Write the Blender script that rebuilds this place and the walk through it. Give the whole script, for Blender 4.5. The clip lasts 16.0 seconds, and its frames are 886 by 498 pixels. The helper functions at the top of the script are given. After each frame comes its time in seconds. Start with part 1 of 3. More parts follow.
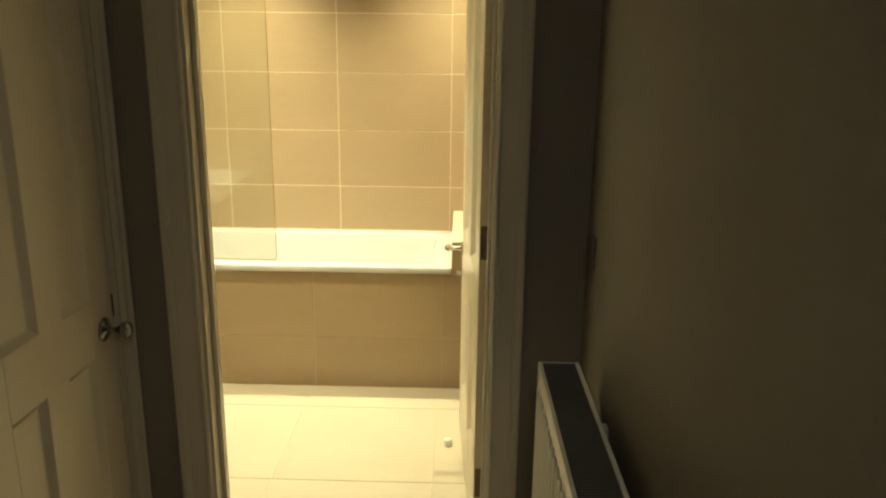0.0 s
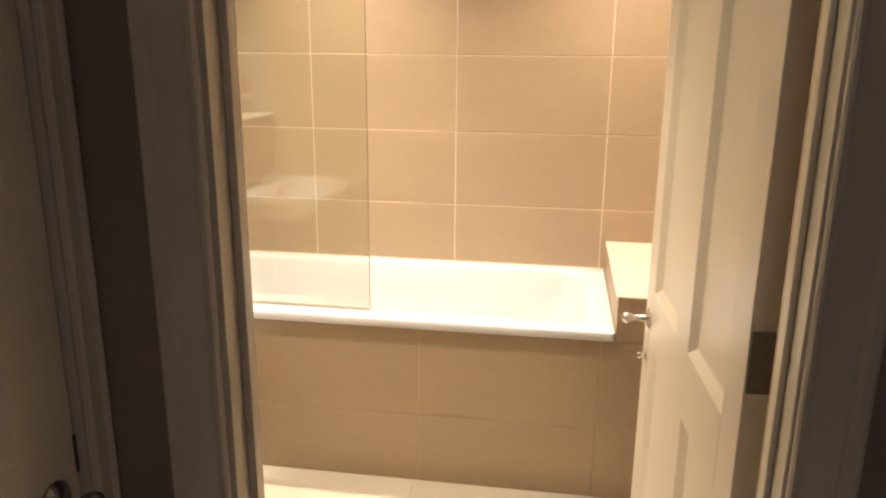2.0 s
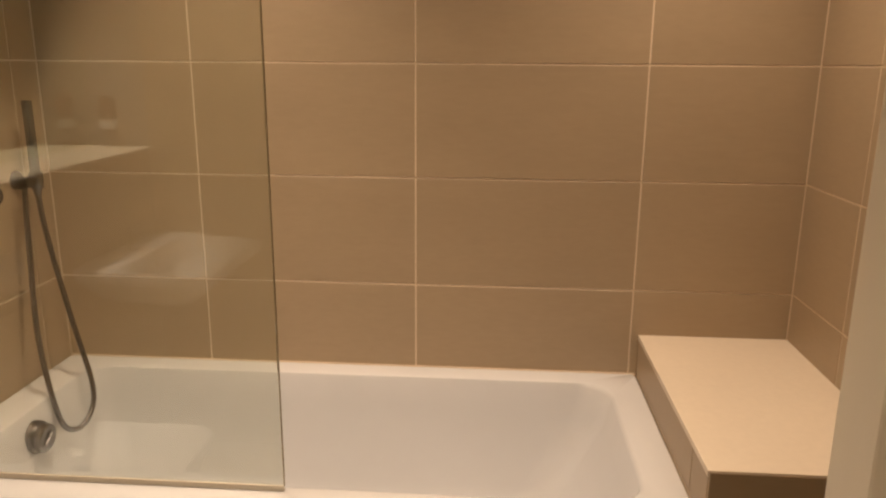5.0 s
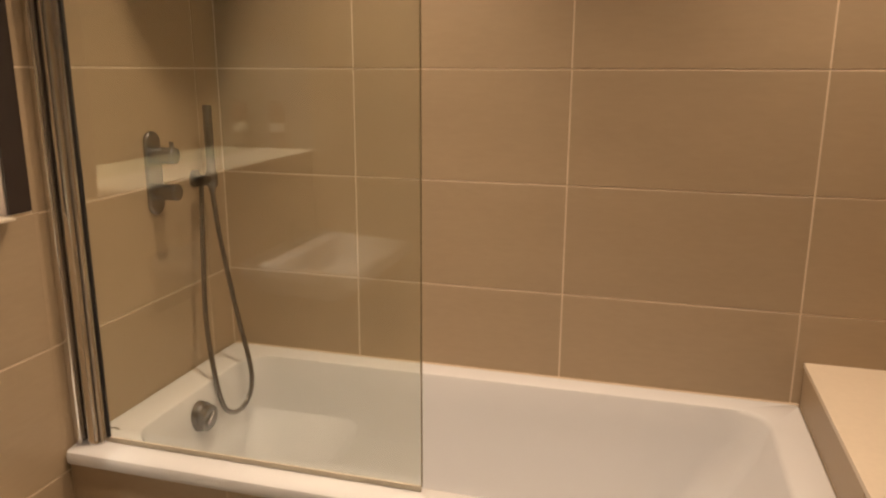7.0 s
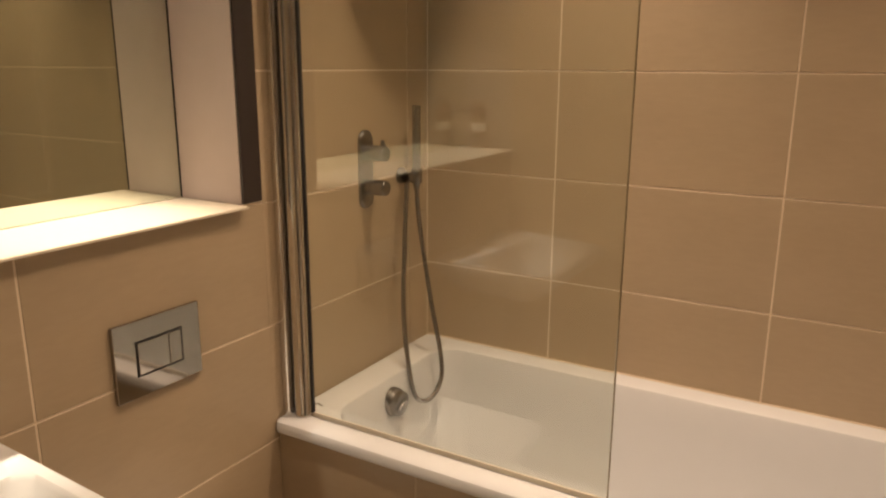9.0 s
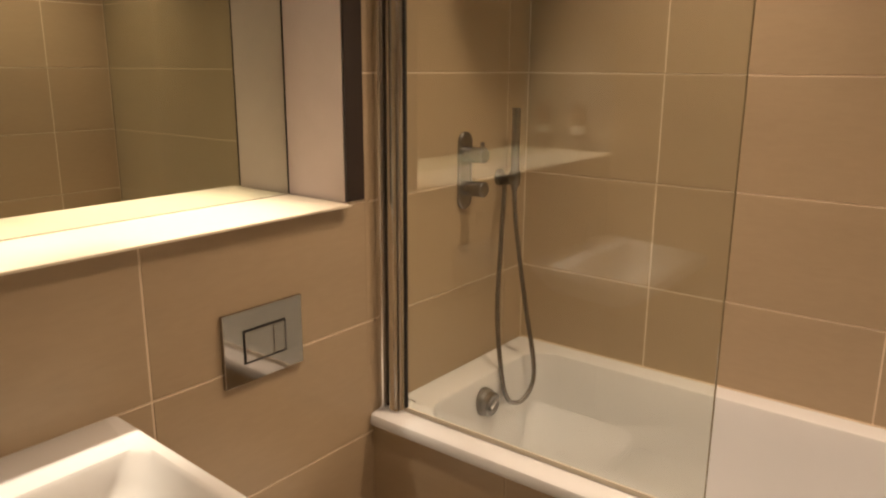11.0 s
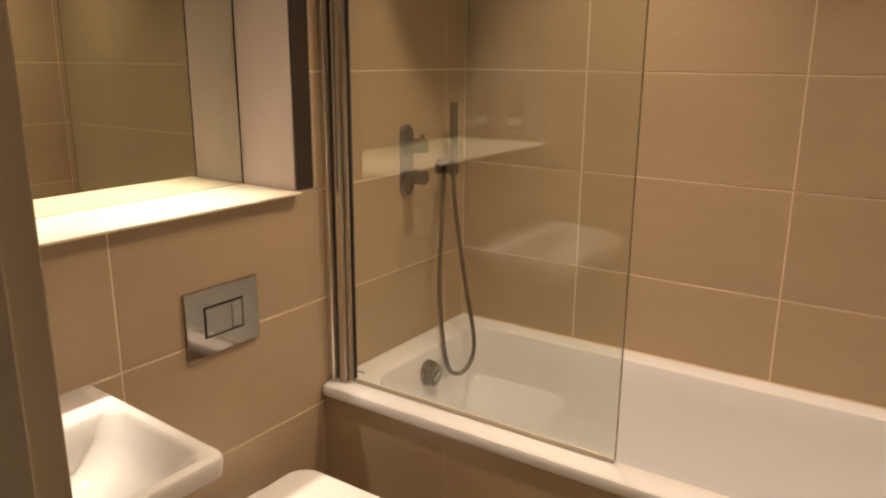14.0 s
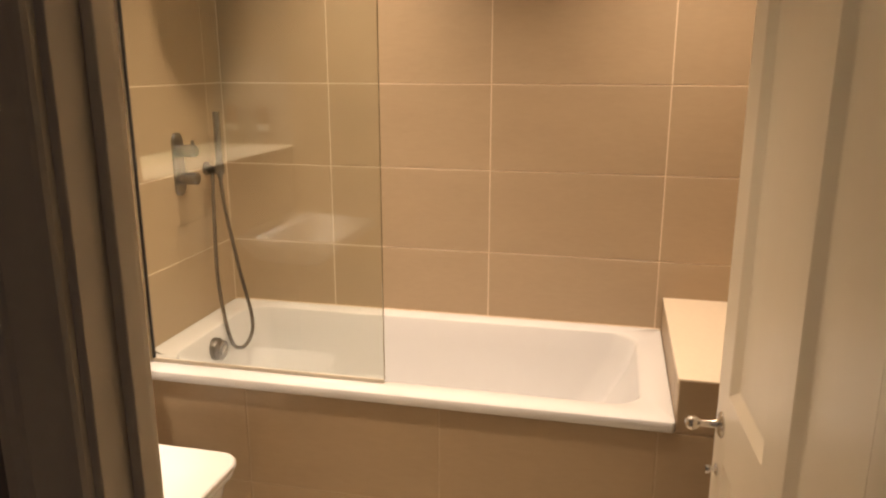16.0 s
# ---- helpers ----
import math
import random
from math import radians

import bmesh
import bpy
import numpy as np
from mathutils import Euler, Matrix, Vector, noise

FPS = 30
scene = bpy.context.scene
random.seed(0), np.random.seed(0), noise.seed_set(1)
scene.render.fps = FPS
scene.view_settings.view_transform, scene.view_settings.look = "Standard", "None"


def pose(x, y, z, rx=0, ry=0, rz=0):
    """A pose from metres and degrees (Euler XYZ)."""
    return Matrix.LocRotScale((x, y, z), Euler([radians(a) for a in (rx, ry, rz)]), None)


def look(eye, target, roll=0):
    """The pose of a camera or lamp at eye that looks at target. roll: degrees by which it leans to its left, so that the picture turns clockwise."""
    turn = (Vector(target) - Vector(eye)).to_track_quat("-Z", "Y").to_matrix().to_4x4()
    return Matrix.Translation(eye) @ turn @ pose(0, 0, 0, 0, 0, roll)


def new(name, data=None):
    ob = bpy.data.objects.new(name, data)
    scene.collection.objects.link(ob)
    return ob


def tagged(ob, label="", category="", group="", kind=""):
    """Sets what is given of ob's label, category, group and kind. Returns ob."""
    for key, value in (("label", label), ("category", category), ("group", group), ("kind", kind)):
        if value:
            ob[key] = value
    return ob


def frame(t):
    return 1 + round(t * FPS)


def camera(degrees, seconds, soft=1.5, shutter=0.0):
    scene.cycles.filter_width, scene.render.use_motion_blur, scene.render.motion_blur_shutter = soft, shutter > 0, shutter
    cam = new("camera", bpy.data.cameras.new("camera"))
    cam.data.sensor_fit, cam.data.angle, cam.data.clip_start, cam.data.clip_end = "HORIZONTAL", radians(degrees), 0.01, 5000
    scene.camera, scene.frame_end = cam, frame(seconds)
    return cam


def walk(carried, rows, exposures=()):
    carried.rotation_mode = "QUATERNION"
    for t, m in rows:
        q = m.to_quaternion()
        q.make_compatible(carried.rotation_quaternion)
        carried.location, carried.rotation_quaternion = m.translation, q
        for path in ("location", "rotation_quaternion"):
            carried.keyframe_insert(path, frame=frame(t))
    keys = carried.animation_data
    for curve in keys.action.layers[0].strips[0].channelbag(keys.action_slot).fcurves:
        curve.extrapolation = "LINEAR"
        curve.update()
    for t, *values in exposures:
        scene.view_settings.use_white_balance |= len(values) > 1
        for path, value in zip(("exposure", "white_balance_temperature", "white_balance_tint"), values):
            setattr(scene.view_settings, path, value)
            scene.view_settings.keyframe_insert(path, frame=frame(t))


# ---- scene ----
cam = camera(61.7, 16.0, soft=2.2)
PATH = [
    (0, (-0.027, 0.094, 1.536), (-0.072, 2.03, 1.035), 0.7),
    (0.5, (-0.047, 0.284, 1.516), (-0.275, 2.204, 1.005), 0.4),
    (1, (-0.081, 0.548, 1.497), (-0.373, 2.456, 0.975), 0.2),
    (1.5, (-0.175, 0.838, 1.476), (-0.48, 2.744, 0.953), 0.1),
    (2, (-0.267, 1.086, 1.469), (-0.565, 2.996, 0.95), 0.5),
    (2.5, (-0.331, 1.361, 1.465), (-0.523, 3.283, 0.944), 0.3),
    (3, (-0.389, 1.63, 1.463), (-0.53, 3.557, 0.945), 0.4),
    (3.5, (-0.458, 1.897, 1.469), (-0.56, 3.825, 0.948), 0.5),
    (5.8, (-0.470, 2.128, 1.440), (-0.698, 4.061, 0.976), 0.2),
    (6, (-0.461, 2.135, 1.439), (-0.758, 4.057, 0.976), 0.2),
    (6.5, (-0.477, 2.125, 1.429), (-0.878, 4.031, 0.974), 0.0),
    (7, (-0.47, 2.116, 1.445), (-0.999, 3.987, 0.978), 0.2),
    (7.5, (-0.474, 2.095, 1.447), (-1.135, 3.924, 0.982), 0.2),
    (8, (-0.485, 2.094, 1.458), (-1.264, 3.874, 0.985), 0.3),
    (8.5, (-0.48, 2.105, 1.461), (-1.374, 3.83, 0.987), 0.2),
    (9, (-0.498, 2.104, 1.46), (-1.479, 3.78, 0.983), 0.3),
    (9.5, (-0.489, 2.113, 1.463), (-1.56, 3.732, 0.982), 0.2),
    (10, (-0.503, 2.107, 1.457), (-1.617, 3.698, 0.981), 0.3),
    (12.5, (-0.474, 2.056, 1.471), (-1.73, 3.545, 0.987), 0.3),
    (13, (-0.445, 2.047, 1.462), (-1.677, 3.54, 0.983), 0.4),
    (13.5, (-0.393, 2.03, 1.459), (-1.579, 3.559, 0.983), 0.2),
    (14, (-0.369, 1.962, 1.485), (-1.452, 3.568, 0.986), 0.4),
    (14.5, (-0.348, 1.848, 1.462), (-1.26, 3.564, 0.984), 0.4),
    (15, (-0.327, 1.739, 1.492), (-1.002, 3.55, 1.011), 0.1),
    (15.5, (-0.281, 1.602, 1.493), (-0.792, 3.472, 1.018), 0.1),
    (16, (-0.262, 1.483, 1.517), (-0.695, 3.374, 1.034), 0.0),
]
EXPOSURES = [
    (0.0, -0.1, 6800, -22), (0.3, -0.05, 5500, -14), (0.6, 0.0, 4780, -8), (1.0, -0.05, 4800, 2), (1.3, -0.05, 4850, 4), (1.6, -0.1, 5250, 7), (2.0, -0.07, 5950, 9),
    (2.5, -0.40, 6250, 10), (3.0, -0.75, 6550, 10), (3.5, -1.28, 6600, 11), (6.0, -1.50, 6680, 14), (8.0, -1.45, 6680, 14), (10.0, -1.56, 6680, 14), (12.5, -1.47, 6700, 14), (13.5, -1.53, 6700, 14), (14.5, -1.24, 6700, 14), (16.0, -0.86, 6700, 14),
]
walk(cam, [(t, look(eye, target, roll)) for t, eye, target, roll in PATH], EXPOSURES)

# ---- plan ----
XL, XR, YB, YF = -1.712, 0.338, 4.08, 2.150   # bathroom wall faces
YH = 2.057                                     # hall face of the doorway wall
HX0, HX1, HY0 = -0.965, 0.32, -1.6             # hall walls
CEIL = 2.4
JL, JR = -0.743, 0.060                         # jamb faces of the bathroom doorway
XM = -1.907                                    # mirror face in the recess
SHELF_Z, NICHE_Y, NICHE_TOP = 1.157, 3.289, 2.12
BATH_Y, BENCH_X = 3.366, -0.062
RIM = 0.605
DOOR_H = 1.99

# ---- light ----
world = bpy.data.worlds.new("world")
scene.world = world
world.use_nodes = True
world.node_tree.nodes["Background"].inputs[0].default_value = (0.02, 0.02, 0.025, 1)
world.node_tree.nodes["Background"].inputs[1].default_value = 0.1
WARM = (1.0, 0.755, 0.525)


def spot(name, at, aim, watts, cone, blend, colour=WARM, radius=0.02):
    data = bpy.data.lights.new(name, "SPOT")
    data.energy, data.spot_size, data.spot_blend = watts, radians(cone), blend
    data.color, data.shadow_soft_size = colour, radius
    ob = new(name, data)
    ob.matrix_world = look(at, aim)
    return ob


DOWNLIGHTS = [(-1.12, 3.66), (-0.05, 3.66), (-0.92, 2.92)]
for dx, dy in DOWNLIGHTS:
    spot("downlight_beam", (dx, dy, CEIL - 0.012), (dx, dy + 0.0001, 0), 185, 104, 1.0, radius=0.028)
NICHE_LIGHTS = [(-1.848, 2.36), (-1.848, 2.93)]
for nx, ny in NICHE_LIGHTS:
    spot("niche_beam", (nx, ny, NICHE_TOP - 0.012), (nx, ny + 0.0001, 0), 310, 46, 0.9, (1.0, 0.88, 0.68))
# fill light added to brighten the hallway; its source is invented
hall_data = bpy.data.lights.new("hall_fill", "AREA")
hall_data.shape, hall_data.size, hall_data.energy, hall_data.color = "DISK", 0.28, 3.8, (1.0, 0.85, 0.88)
hall_fill = new("hall_fill", hall_data)
hall_fill.matrix_world = look((0.12, -0.25, CEIL - 0.09), (0.12, -0.2499, 0))


# ---- materials ----
def material(name, colour, rough=0.5, metal=0.0, spec=0.5, vary=0.06, grain=40.0, stretch=(1, 1, 1), bump=0.0, bump_scale=200.0, blotch=2.5,
             per_piece=0.0, rough_vary=0.05, coat=0.0):
    """A surface with variation at two scales, fine relief and uneven gloss."""
    m = bpy.data.materials.new(name)
    m.use_nodes = True
    n, l = m.node_tree.nodes, m.node_tree.links
    b = n["Principled BSDF"]
    b.inputs["Metallic"].default_value = metal
    b.inputs["Specular IOR Level"].default_value = spec
    b.inputs["Coat Weight"].default_value = coat
    tc = n.new("ShaderNodeTexCoord")
    mp = n.new("ShaderNodeMapping")
    mp.inputs["Scale"].default_value = stretch
    l.new(tc.outputs["Object"], mp.inputs["Vector"])
    info = n.new("ShaderNodeObjectInfo")
    shift = n.new("ShaderNodeVectorMath")
    shift.operation = "ADD"
    far = n.new("ShaderNodeMath")
    far.operation = "MULTIPLY"
    far.inputs[1].default_value = 37.0
    l.new(info.outputs["Random"], far.inputs[0])
    l.new(mp.outputs[0], shift.inputs[0])
    l.new(far.outputs[0], shift.inputs[1])
    fine, big = n.new("ShaderNodeTexNoise"), n.new("ShaderNodeTexNoise")
    fine.inputs["Scale"].default_value, fine.inputs["Detail"].default_value = grain, 4
    big.inputs["Scale"].default_value, big.inputs["Detail"].default_value = blotch, 3
    l.new(shift.outputs[0], fine.inputs["Vector"])
    l.new(shift.outputs[0], big.inputs["Vector"])
    total = n.new("ShaderNodeMath")
    total.operation = "ADD"
    l.new(fine.outputs["Fac"], total.inputs[0])
    l.new(big.outputs["Fac"], total.inputs[1])
    piece = n.new("ShaderNodeMath")
    piece.operation = "MULTIPLY_ADD"
    piece.inputs[1].default_value = per_piece / max(vary, 0.001)
    l.new(info.outputs["Random"], piece.inputs[0])
    l.new(total.outputs[0], piece.inputs[2])
    rng = n.new("ShaderNodeMapRange")
    rng.inputs["From Min"].default_value, rng.inputs["From Max"].default_value = 0.6, 1.4 + per_piece / max(vary, 0.001)
    rng.inputs["To Min"].default_value, rng.inputs["To Max"].default_value = 1 - vary, 1 + vary
    l.new(piece.outputs[0], rng.inputs["Value"])
    mul = n.new("ShaderNodeVectorMath")
    mul.operation = "SCALE"
    mul.inputs[0].default_value = colour
    l.new(rng.outputs[0], mul.inputs["Scale"])
    l.new(mul.outputs[0], b.inputs["Base Color"])
    rr = n.new("ShaderNodeMapRange")
    rr.inputs["To Min"].default_value, rr.inputs["To Max"].default_value = max(0.0, rough - rough_vary), min(1.0, rough + rough_vary)
    l.new(big.outputs["Fac"], rr.inputs["Value"])
    l.new(rr.outputs[0], b.inputs["Roughness"])
    if bump:
        relief = n.new("ShaderNodeTexNoise")
        relief.inputs["Scale"].default_value, relief.inputs["Detail"].default_value = bump_scale, 3
        l.new(shift.outputs[0], relief.inputs["Vector"])
        bp = n.new("ShaderNodeBump")
        bp.inputs["Strength"].default_value, bp.inputs["Distance"].default_value = bump, 0.001
        l.new(relief.outputs["Fac"], bp.inputs["Height"])
        l.new(bp.outputs[0], b.inputs["Normal"])
    return m


TILE = material("beige_porcelain", (0.396, 0.304, 0.202), 0.42, vary=0.08, grain=26, stretch=(1, 3.5, 1), bump=0.15, bump_scale=120, per_piece=0.05, blotch=3)
GROUT = material("cream_grout", (0.70, 0.585, 0.445), 0.85, vary=0.08, grain=90, bump=0.4, bump_scale=400)
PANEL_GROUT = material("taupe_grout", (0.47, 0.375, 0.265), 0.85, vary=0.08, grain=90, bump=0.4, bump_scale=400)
FLOOR_TILE = material("cream_floor_tile", (0.60, 0.55, 0.455), 0.35, vary=0.06, grain=18, stretch=(1, 3, 1), bump=0.1, bump_scale=90, per_piece=0.03)
STONE = material("cream_slab", (0.72, 0.63, 0.51), 0.30, vary=0.04, grain=60, bump=0.05)
ACRYLIC = material("white_acrylic", (0.66, 0.67, 0.69), 0.05, vary=0.015, grain=12, rough_vary=0.015, coat=0.3)
CERAMIC = material("white_ceramic", (0.69, 0.685, 0.68), 0.05, vary=0.015, grain=12, rough_vary=0.015, coat=0.3)
CHROME = material("chrome", (0.78, 0.78, 0.79), 0.08, metal=1.0, vary=0.03, grain=30, rough_vary=0.04)
STEEL = material("brushed_steel", (0.62, 0.61, 0.60), 0.26, metal=1.0, vary=0.06, grain=120, rough_vary=0.06)
# flush plate chrome, its dark reflection put into the base colour
PLATE_CHROME = material("chrome_with_dark_reflection", (0.40, 0.38, 0.36), 0.06, metal=1.0, vary=0.03, grain=30, rough_vary=0.03)
POST_CHROME = material("post_chrome", (0.78, 0.76, 0.74), 0.17, metal=1.0, vary=0.03, grain=30, rough_vary=0.04)
DULL_STEEL = material("dull_chrome", (0.30, 0.30, 0.305), 0.22, metal=1.0, vary=0.06, grain=60, rough_vary=0.06)
SATIN = material("satin_chrome", (0.66, 0.64, 0.61), 0.24, metal=1.0, vary=0.04, grain=60, rough_vary=0.05)
HINGE = material("dark_steel", (0.16, 0.145, 0.13), 0.38, metal=1.0, vary=0.12, grain=80)
GLOSS = material("white_gloss_paint", (0.74, 0.675, 0.565), 0.32, vary=0.03, grain=9, bump=0.12, bump_scale=60, stretch=(1, 1, 0.3))
WALL_PAINT = material("taupe_wall_paint", (0.28, 0.25, 0.215), 0.75, vary=0.05, grain=30, bump=0.25, bump_scale=260)
CEIL_PAINT = material("white_ceiling_paint", (0.78, 0.76, 0.72), 0.85, vary=0.03, grain=30, bump=0.15, bump_scale=260)
NICHE_PAINT = material("pinkish_white_panel", (0.52, 0.435, 0.415), 0.55, vary=0.03, grain=20, bump=0.1)
DARK_TRIM = material("dark_brown_trim", (0.030, 0.020, 0.017), 0.45, vary=0.15, grain=50, stretch=(1, 1, 0.1), bump=0.1)
CARPET = material("taupe_carpet", (0.20, 0.17, 0.14), 0.95, vary=0.2, grain=160, bump=0.8, bump_scale=500)
RADIATOR = material("white_enamel", (0.74, 0.73, 0.70), 0.30, vary=0.03, grain=14)
# near black: the shade inside the radiator is put into this colour
SHADED_METAL = material("shade_darkened_metal", (0.11, 0.11, 0.11), 0.5, vary=0.1, grain=40)
SEAL = material("clear_grey_seal", (0.52, 0.47, 0.38), 0.3, vary=0.1, grain=40)
GLASS_EDGE = material("green_brown_glass_edge", (0.22, 0.18, 0.11), 0.25, vary=0.1, grain=40)
BLACK_GAP = material("black_gap", (0.015, 0.014, 0.013), 0.6, vary=0.1)
PAPER = material("white_label", (0.78, 0.77, 0.74), 0.6, vary=0.03)
SOAP = material("amber_soap", (0.10, 0.05, 0.03), 0.15, vary=0.05)
SWITCH = material("dull_bronze_plate", (0.26, 0.22, 0.19), 0.4, metal=0.6, vary=0.05)


def plain(name, colour, rough, metal=0.0, transmission=0.0, emit=0.0):
    m = bpy.data.materials.new(name)
    m.use_nodes = True
    b = m.node_tree.nodes["Principled BSDF"]
    b.inputs["Base Color"].default_value = (*colour, 1)
    b.inputs["Roughness"].default_value = rough
    b.inputs["Metallic"].default_value = metal
    b.inputs["Transmission Weight"].default_value = transmission
    if emit:
        b.inputs["Emission Color"].default_value = (*colour, 1)
        b.inputs["Emission Strength"].default_value = emit
    return m


MIRROR = plain("silvered_mirror", (0.74, 0.78, 0.69), 0.0, metal=1.0)
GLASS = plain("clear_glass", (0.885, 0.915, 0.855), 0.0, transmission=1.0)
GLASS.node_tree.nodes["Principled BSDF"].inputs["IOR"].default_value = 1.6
LAMP_FACE = plain("lit_lamp_face", WARM, 0.4, emit=20.0)
NICHE_FACE = plain("lit_niche_lamp", WARM, 0.4, emit=20.0)
HALL_FACE = plain("lit_hall_fill", (1.0, 0.86, 0.74), 0.4, emit=1.0)


# ---- mesh helpers ----
def finish(name, bm, mat, smooth=False):
    bmesh.ops.recalc_face_normals(bm, faces=bm.faces)
    me = bpy.data.meshes.new(name)
    bm.to_mesh(me)
    bm.free()
    me.materials.append(mat)
    if smooth:
        for p in me.polygons:
            p.use_smooth = True
        me.set_sharp_from_angle(angle=radians(38))
    return me


def part(name, bm, mat, parent=None, label="", smooth=False):
    ob = new(name, finish(name, bm, mat, smooth))
    if parent is not None:
        ob.parent = parent
        ob.matrix_parent_inverse = Matrix.Translation(-parent.location) if parent.type == "EMPTY" else Matrix.Identity(4)
    return tagged(ob, label)


def thing(name, at, label, category, group=""):
    ob = new(name)
    ob.location = at
    ob.empty_display_size = 0.05
    return tagged(ob, label, category, group)


def box(x0, x1, y0, y1, z0, z1, bevel=0.0, segments=2, bm=None):
    bm = bm or bmesh.new()
    m = Matrix.LocRotScale(((x0 + x1) / 2, (y0 + y1) / 2, (z0 + z1) / 2), None, (x1 - x0, y1 - y0, z1 - z0))
    made = bmesh.ops.create_cube(bm, size=1, matrix=m)["verts"]
    if bevel:
        edges = list({e for v in made for e in v.link_edges})
        bmesh.ops.bevel(bm, geom=edges, offset=bevel, segments=segments, affect="EDGES", profile=0.5)
    return bm


def structure(name, label, bm, mat):
    return tagged(part(name, bm, mat), label, "", "", "structure")


def prism(profile, length, m, bm=None):
    """A 2D outline (x, y) drawn out along z from 0 to length, then placed by m."""
    bm = bm or bmesh.new()
    low = [bm.verts.new(m @ Vector((x, y, 0))) for x, y in profile]
    top = [bm.verts.new(m @ Vector((x, y, length))) for x, y in profile]
    k = len(profile)
    for i in range(k):
        bm.faces.new((low[i], low[(i + 1) % k], top[(i + 1) % k], top[i]))
    bm.faces.new(low[::-1])
    bm.faces.new(top)
    return bm


def lathe(profile, m, steps=28, bm=None):
    """A profile of (radius, height) turned about z and placed by m."""
    bm = bm or bmesh.new()
    rings = []
    for r, h in profile:
        if r < 1e-5:
            rings.append([bm.verts.new(m @ Vector((0, 0, h)))])
        else:
            rings.append([bm.verts.new(m @ Vector((r * math.cos(2 * math.pi * i / steps), r * math.sin(2 * math.pi * i / steps), h))) for i in range(steps)])
    for a, b in zip(rings, rings[1:]):
        for i in range(steps):
            j = (i + 1) % steps
            if len(a) == 1 and len(b) == 1:
                continue
            if len(a) == 1:
                bm.faces.new((a[0], b[i], b[j]))
            elif len(b) == 1:
                bm.faces.new((a[i], a[j], b[0]))
            else:
                bm.faces.new((a[i], a[j], b[j], b[i]))
    return bm


def rounded(x0, x1, y0, y1, r, z, steps=8):
    """A rounded rectangle's points at height z."""
    pts = []
    for cx, cy, a in ((x1 - r, y1 - r, 0), (x0 + r, y1 - r, 90), (x0 + r, y0 + r, 180), (x1 - r, y0 + r, 270)):
        for i in range(steps + 1):
            t = radians(a + 90 * i / steps)
            pts.append((cx + r * math.cos(t), cy + r * math.sin(t), z))
    return pts


def loft(loops, cap_low=True, cap_top=True):
    bm = bmesh.new()
    rows = [[bm.verts.new(p) for p in loop] for loop in loops]
    k = len(rows[0])
    for a, b in zip(rows, rows[1:]):
        for i in range(k):
            bm.faces.new((a[i], a[(i + 1) % k], b[(i + 1) % k], b[i]))
    if cap_low:
        bm.faces.new(rows[0][::-1])
    if cap_top:
        bm.faces.new(rows[-1])
    return bm


def tube(points, radius, steps=14, samples=12):
    """A round hose along a smooth line through points."""
    pts = [Vector(p) for p in points]
    line = []
    for i in range(len(pts) - 1):
        p0, p1, p2, p3 = pts[max(i - 1, 0)], pts[i], pts[i + 1], pts[min(i + 2, len(pts) - 1)]
        for s in range(samples):
            t = s / samples
            line.append(0.5 * (2 * p1 + (p2 - p0) * t + (2 * p0 - 5 * p1 + 4 * p2 - p3) * t * t + (3 * p1 - p0 - 3 * p2 + p3) * t ** 3))
    line.append(pts[-1])
    bm, rings, side = bmesh.new(), [], None
    for i, p in enumerate(line):
        along = (line[min(i + 1, len(line) - 1)] - line[max(i - 1, 0)]).normalized()
        side = along.orthogonal().normalized() if side is None else (side - along * side.dot(along)).normalized()
        up = along.cross(side)
        rings.append([bm.verts.new(p + radius * (math.cos(2 * math.pi * k / steps) * side + math.sin(2 * math.pi * k / steps) * up)) for k in range(steps)])
    for a, b in zip(rings, rings[1:]):
        for k in range(steps):
            bm.faces.new((a[k], a[(k + 1) % steps], b[(k + 1) % steps], b[k]))
    bm.faces.new(rings[0][::-1])
    bm.faces.new(rings[-1])
    return bm


# ---- bathroom shell ----
floor = structure("floor", "cream stone-look tiled bathroom floor", box(XL - 0.3, XR + 0.12, YF - 0.005, YB + 0.12, -0.12, -0.003), GROUT)
hall_floor = structure("floor_hall", "taupe carpet of the dim hallway", box(HX0 - 0.2, HX1 + 0.2, HY0 - 0.1, YF - 0.005, -0.12, 0.0), CARPET)
ceiling = structure("ceiling", "flat white painted ceiling", box(XL - 0.3, HX1 + 0.25, HY0 - 0.1, YB + 0.12, CEIL, CEIL + 0.1), CEIL_PAINT)
G = 0.0014
wall_north = structure("wall_north", "beige tiled wall behind the bath", box(XL - 0.3, XR + 0.12, YB + G, YB + 0.12, 0, CEIL), GROUT)
wall_east = structure("wall_east", "beige tiled end wall beside the bench", box(XR + G, XR + 0.12, YF, YB + G, 0, CEIL), GROUT)
bm = box(XL - 0.3, XL - G, YF, NICHE_Y + 0.012, 0, SHELF_Z - 0.0065)
box(XL - 0.3, XL - G, NICHE_Y + 0.012, YB + G, 0, CEIL, bm=bm)
box(XL - 0.3, XL - G, YF, NICHE_Y + 0.012, NICHE_TOP + 0.012, CEIL, bm=bm)
box(XL - 0.3, XM - 0.012, YF, NICHE_Y + 0.012, SHELF_Z - 0.0065, NICHE_TOP + 0.012, bm=bm)
wall_west = structure("wall_west", "beige tiled wall with a lit mirror recess", bm, GROUT)
bm = box(XL - 0.3, JL - 0.03, YH, YF - G, 0, CEIL)
box(JR + 0.03, HX1 + 0.25, YH, YF - G, 0, CEIL, bm=bm)
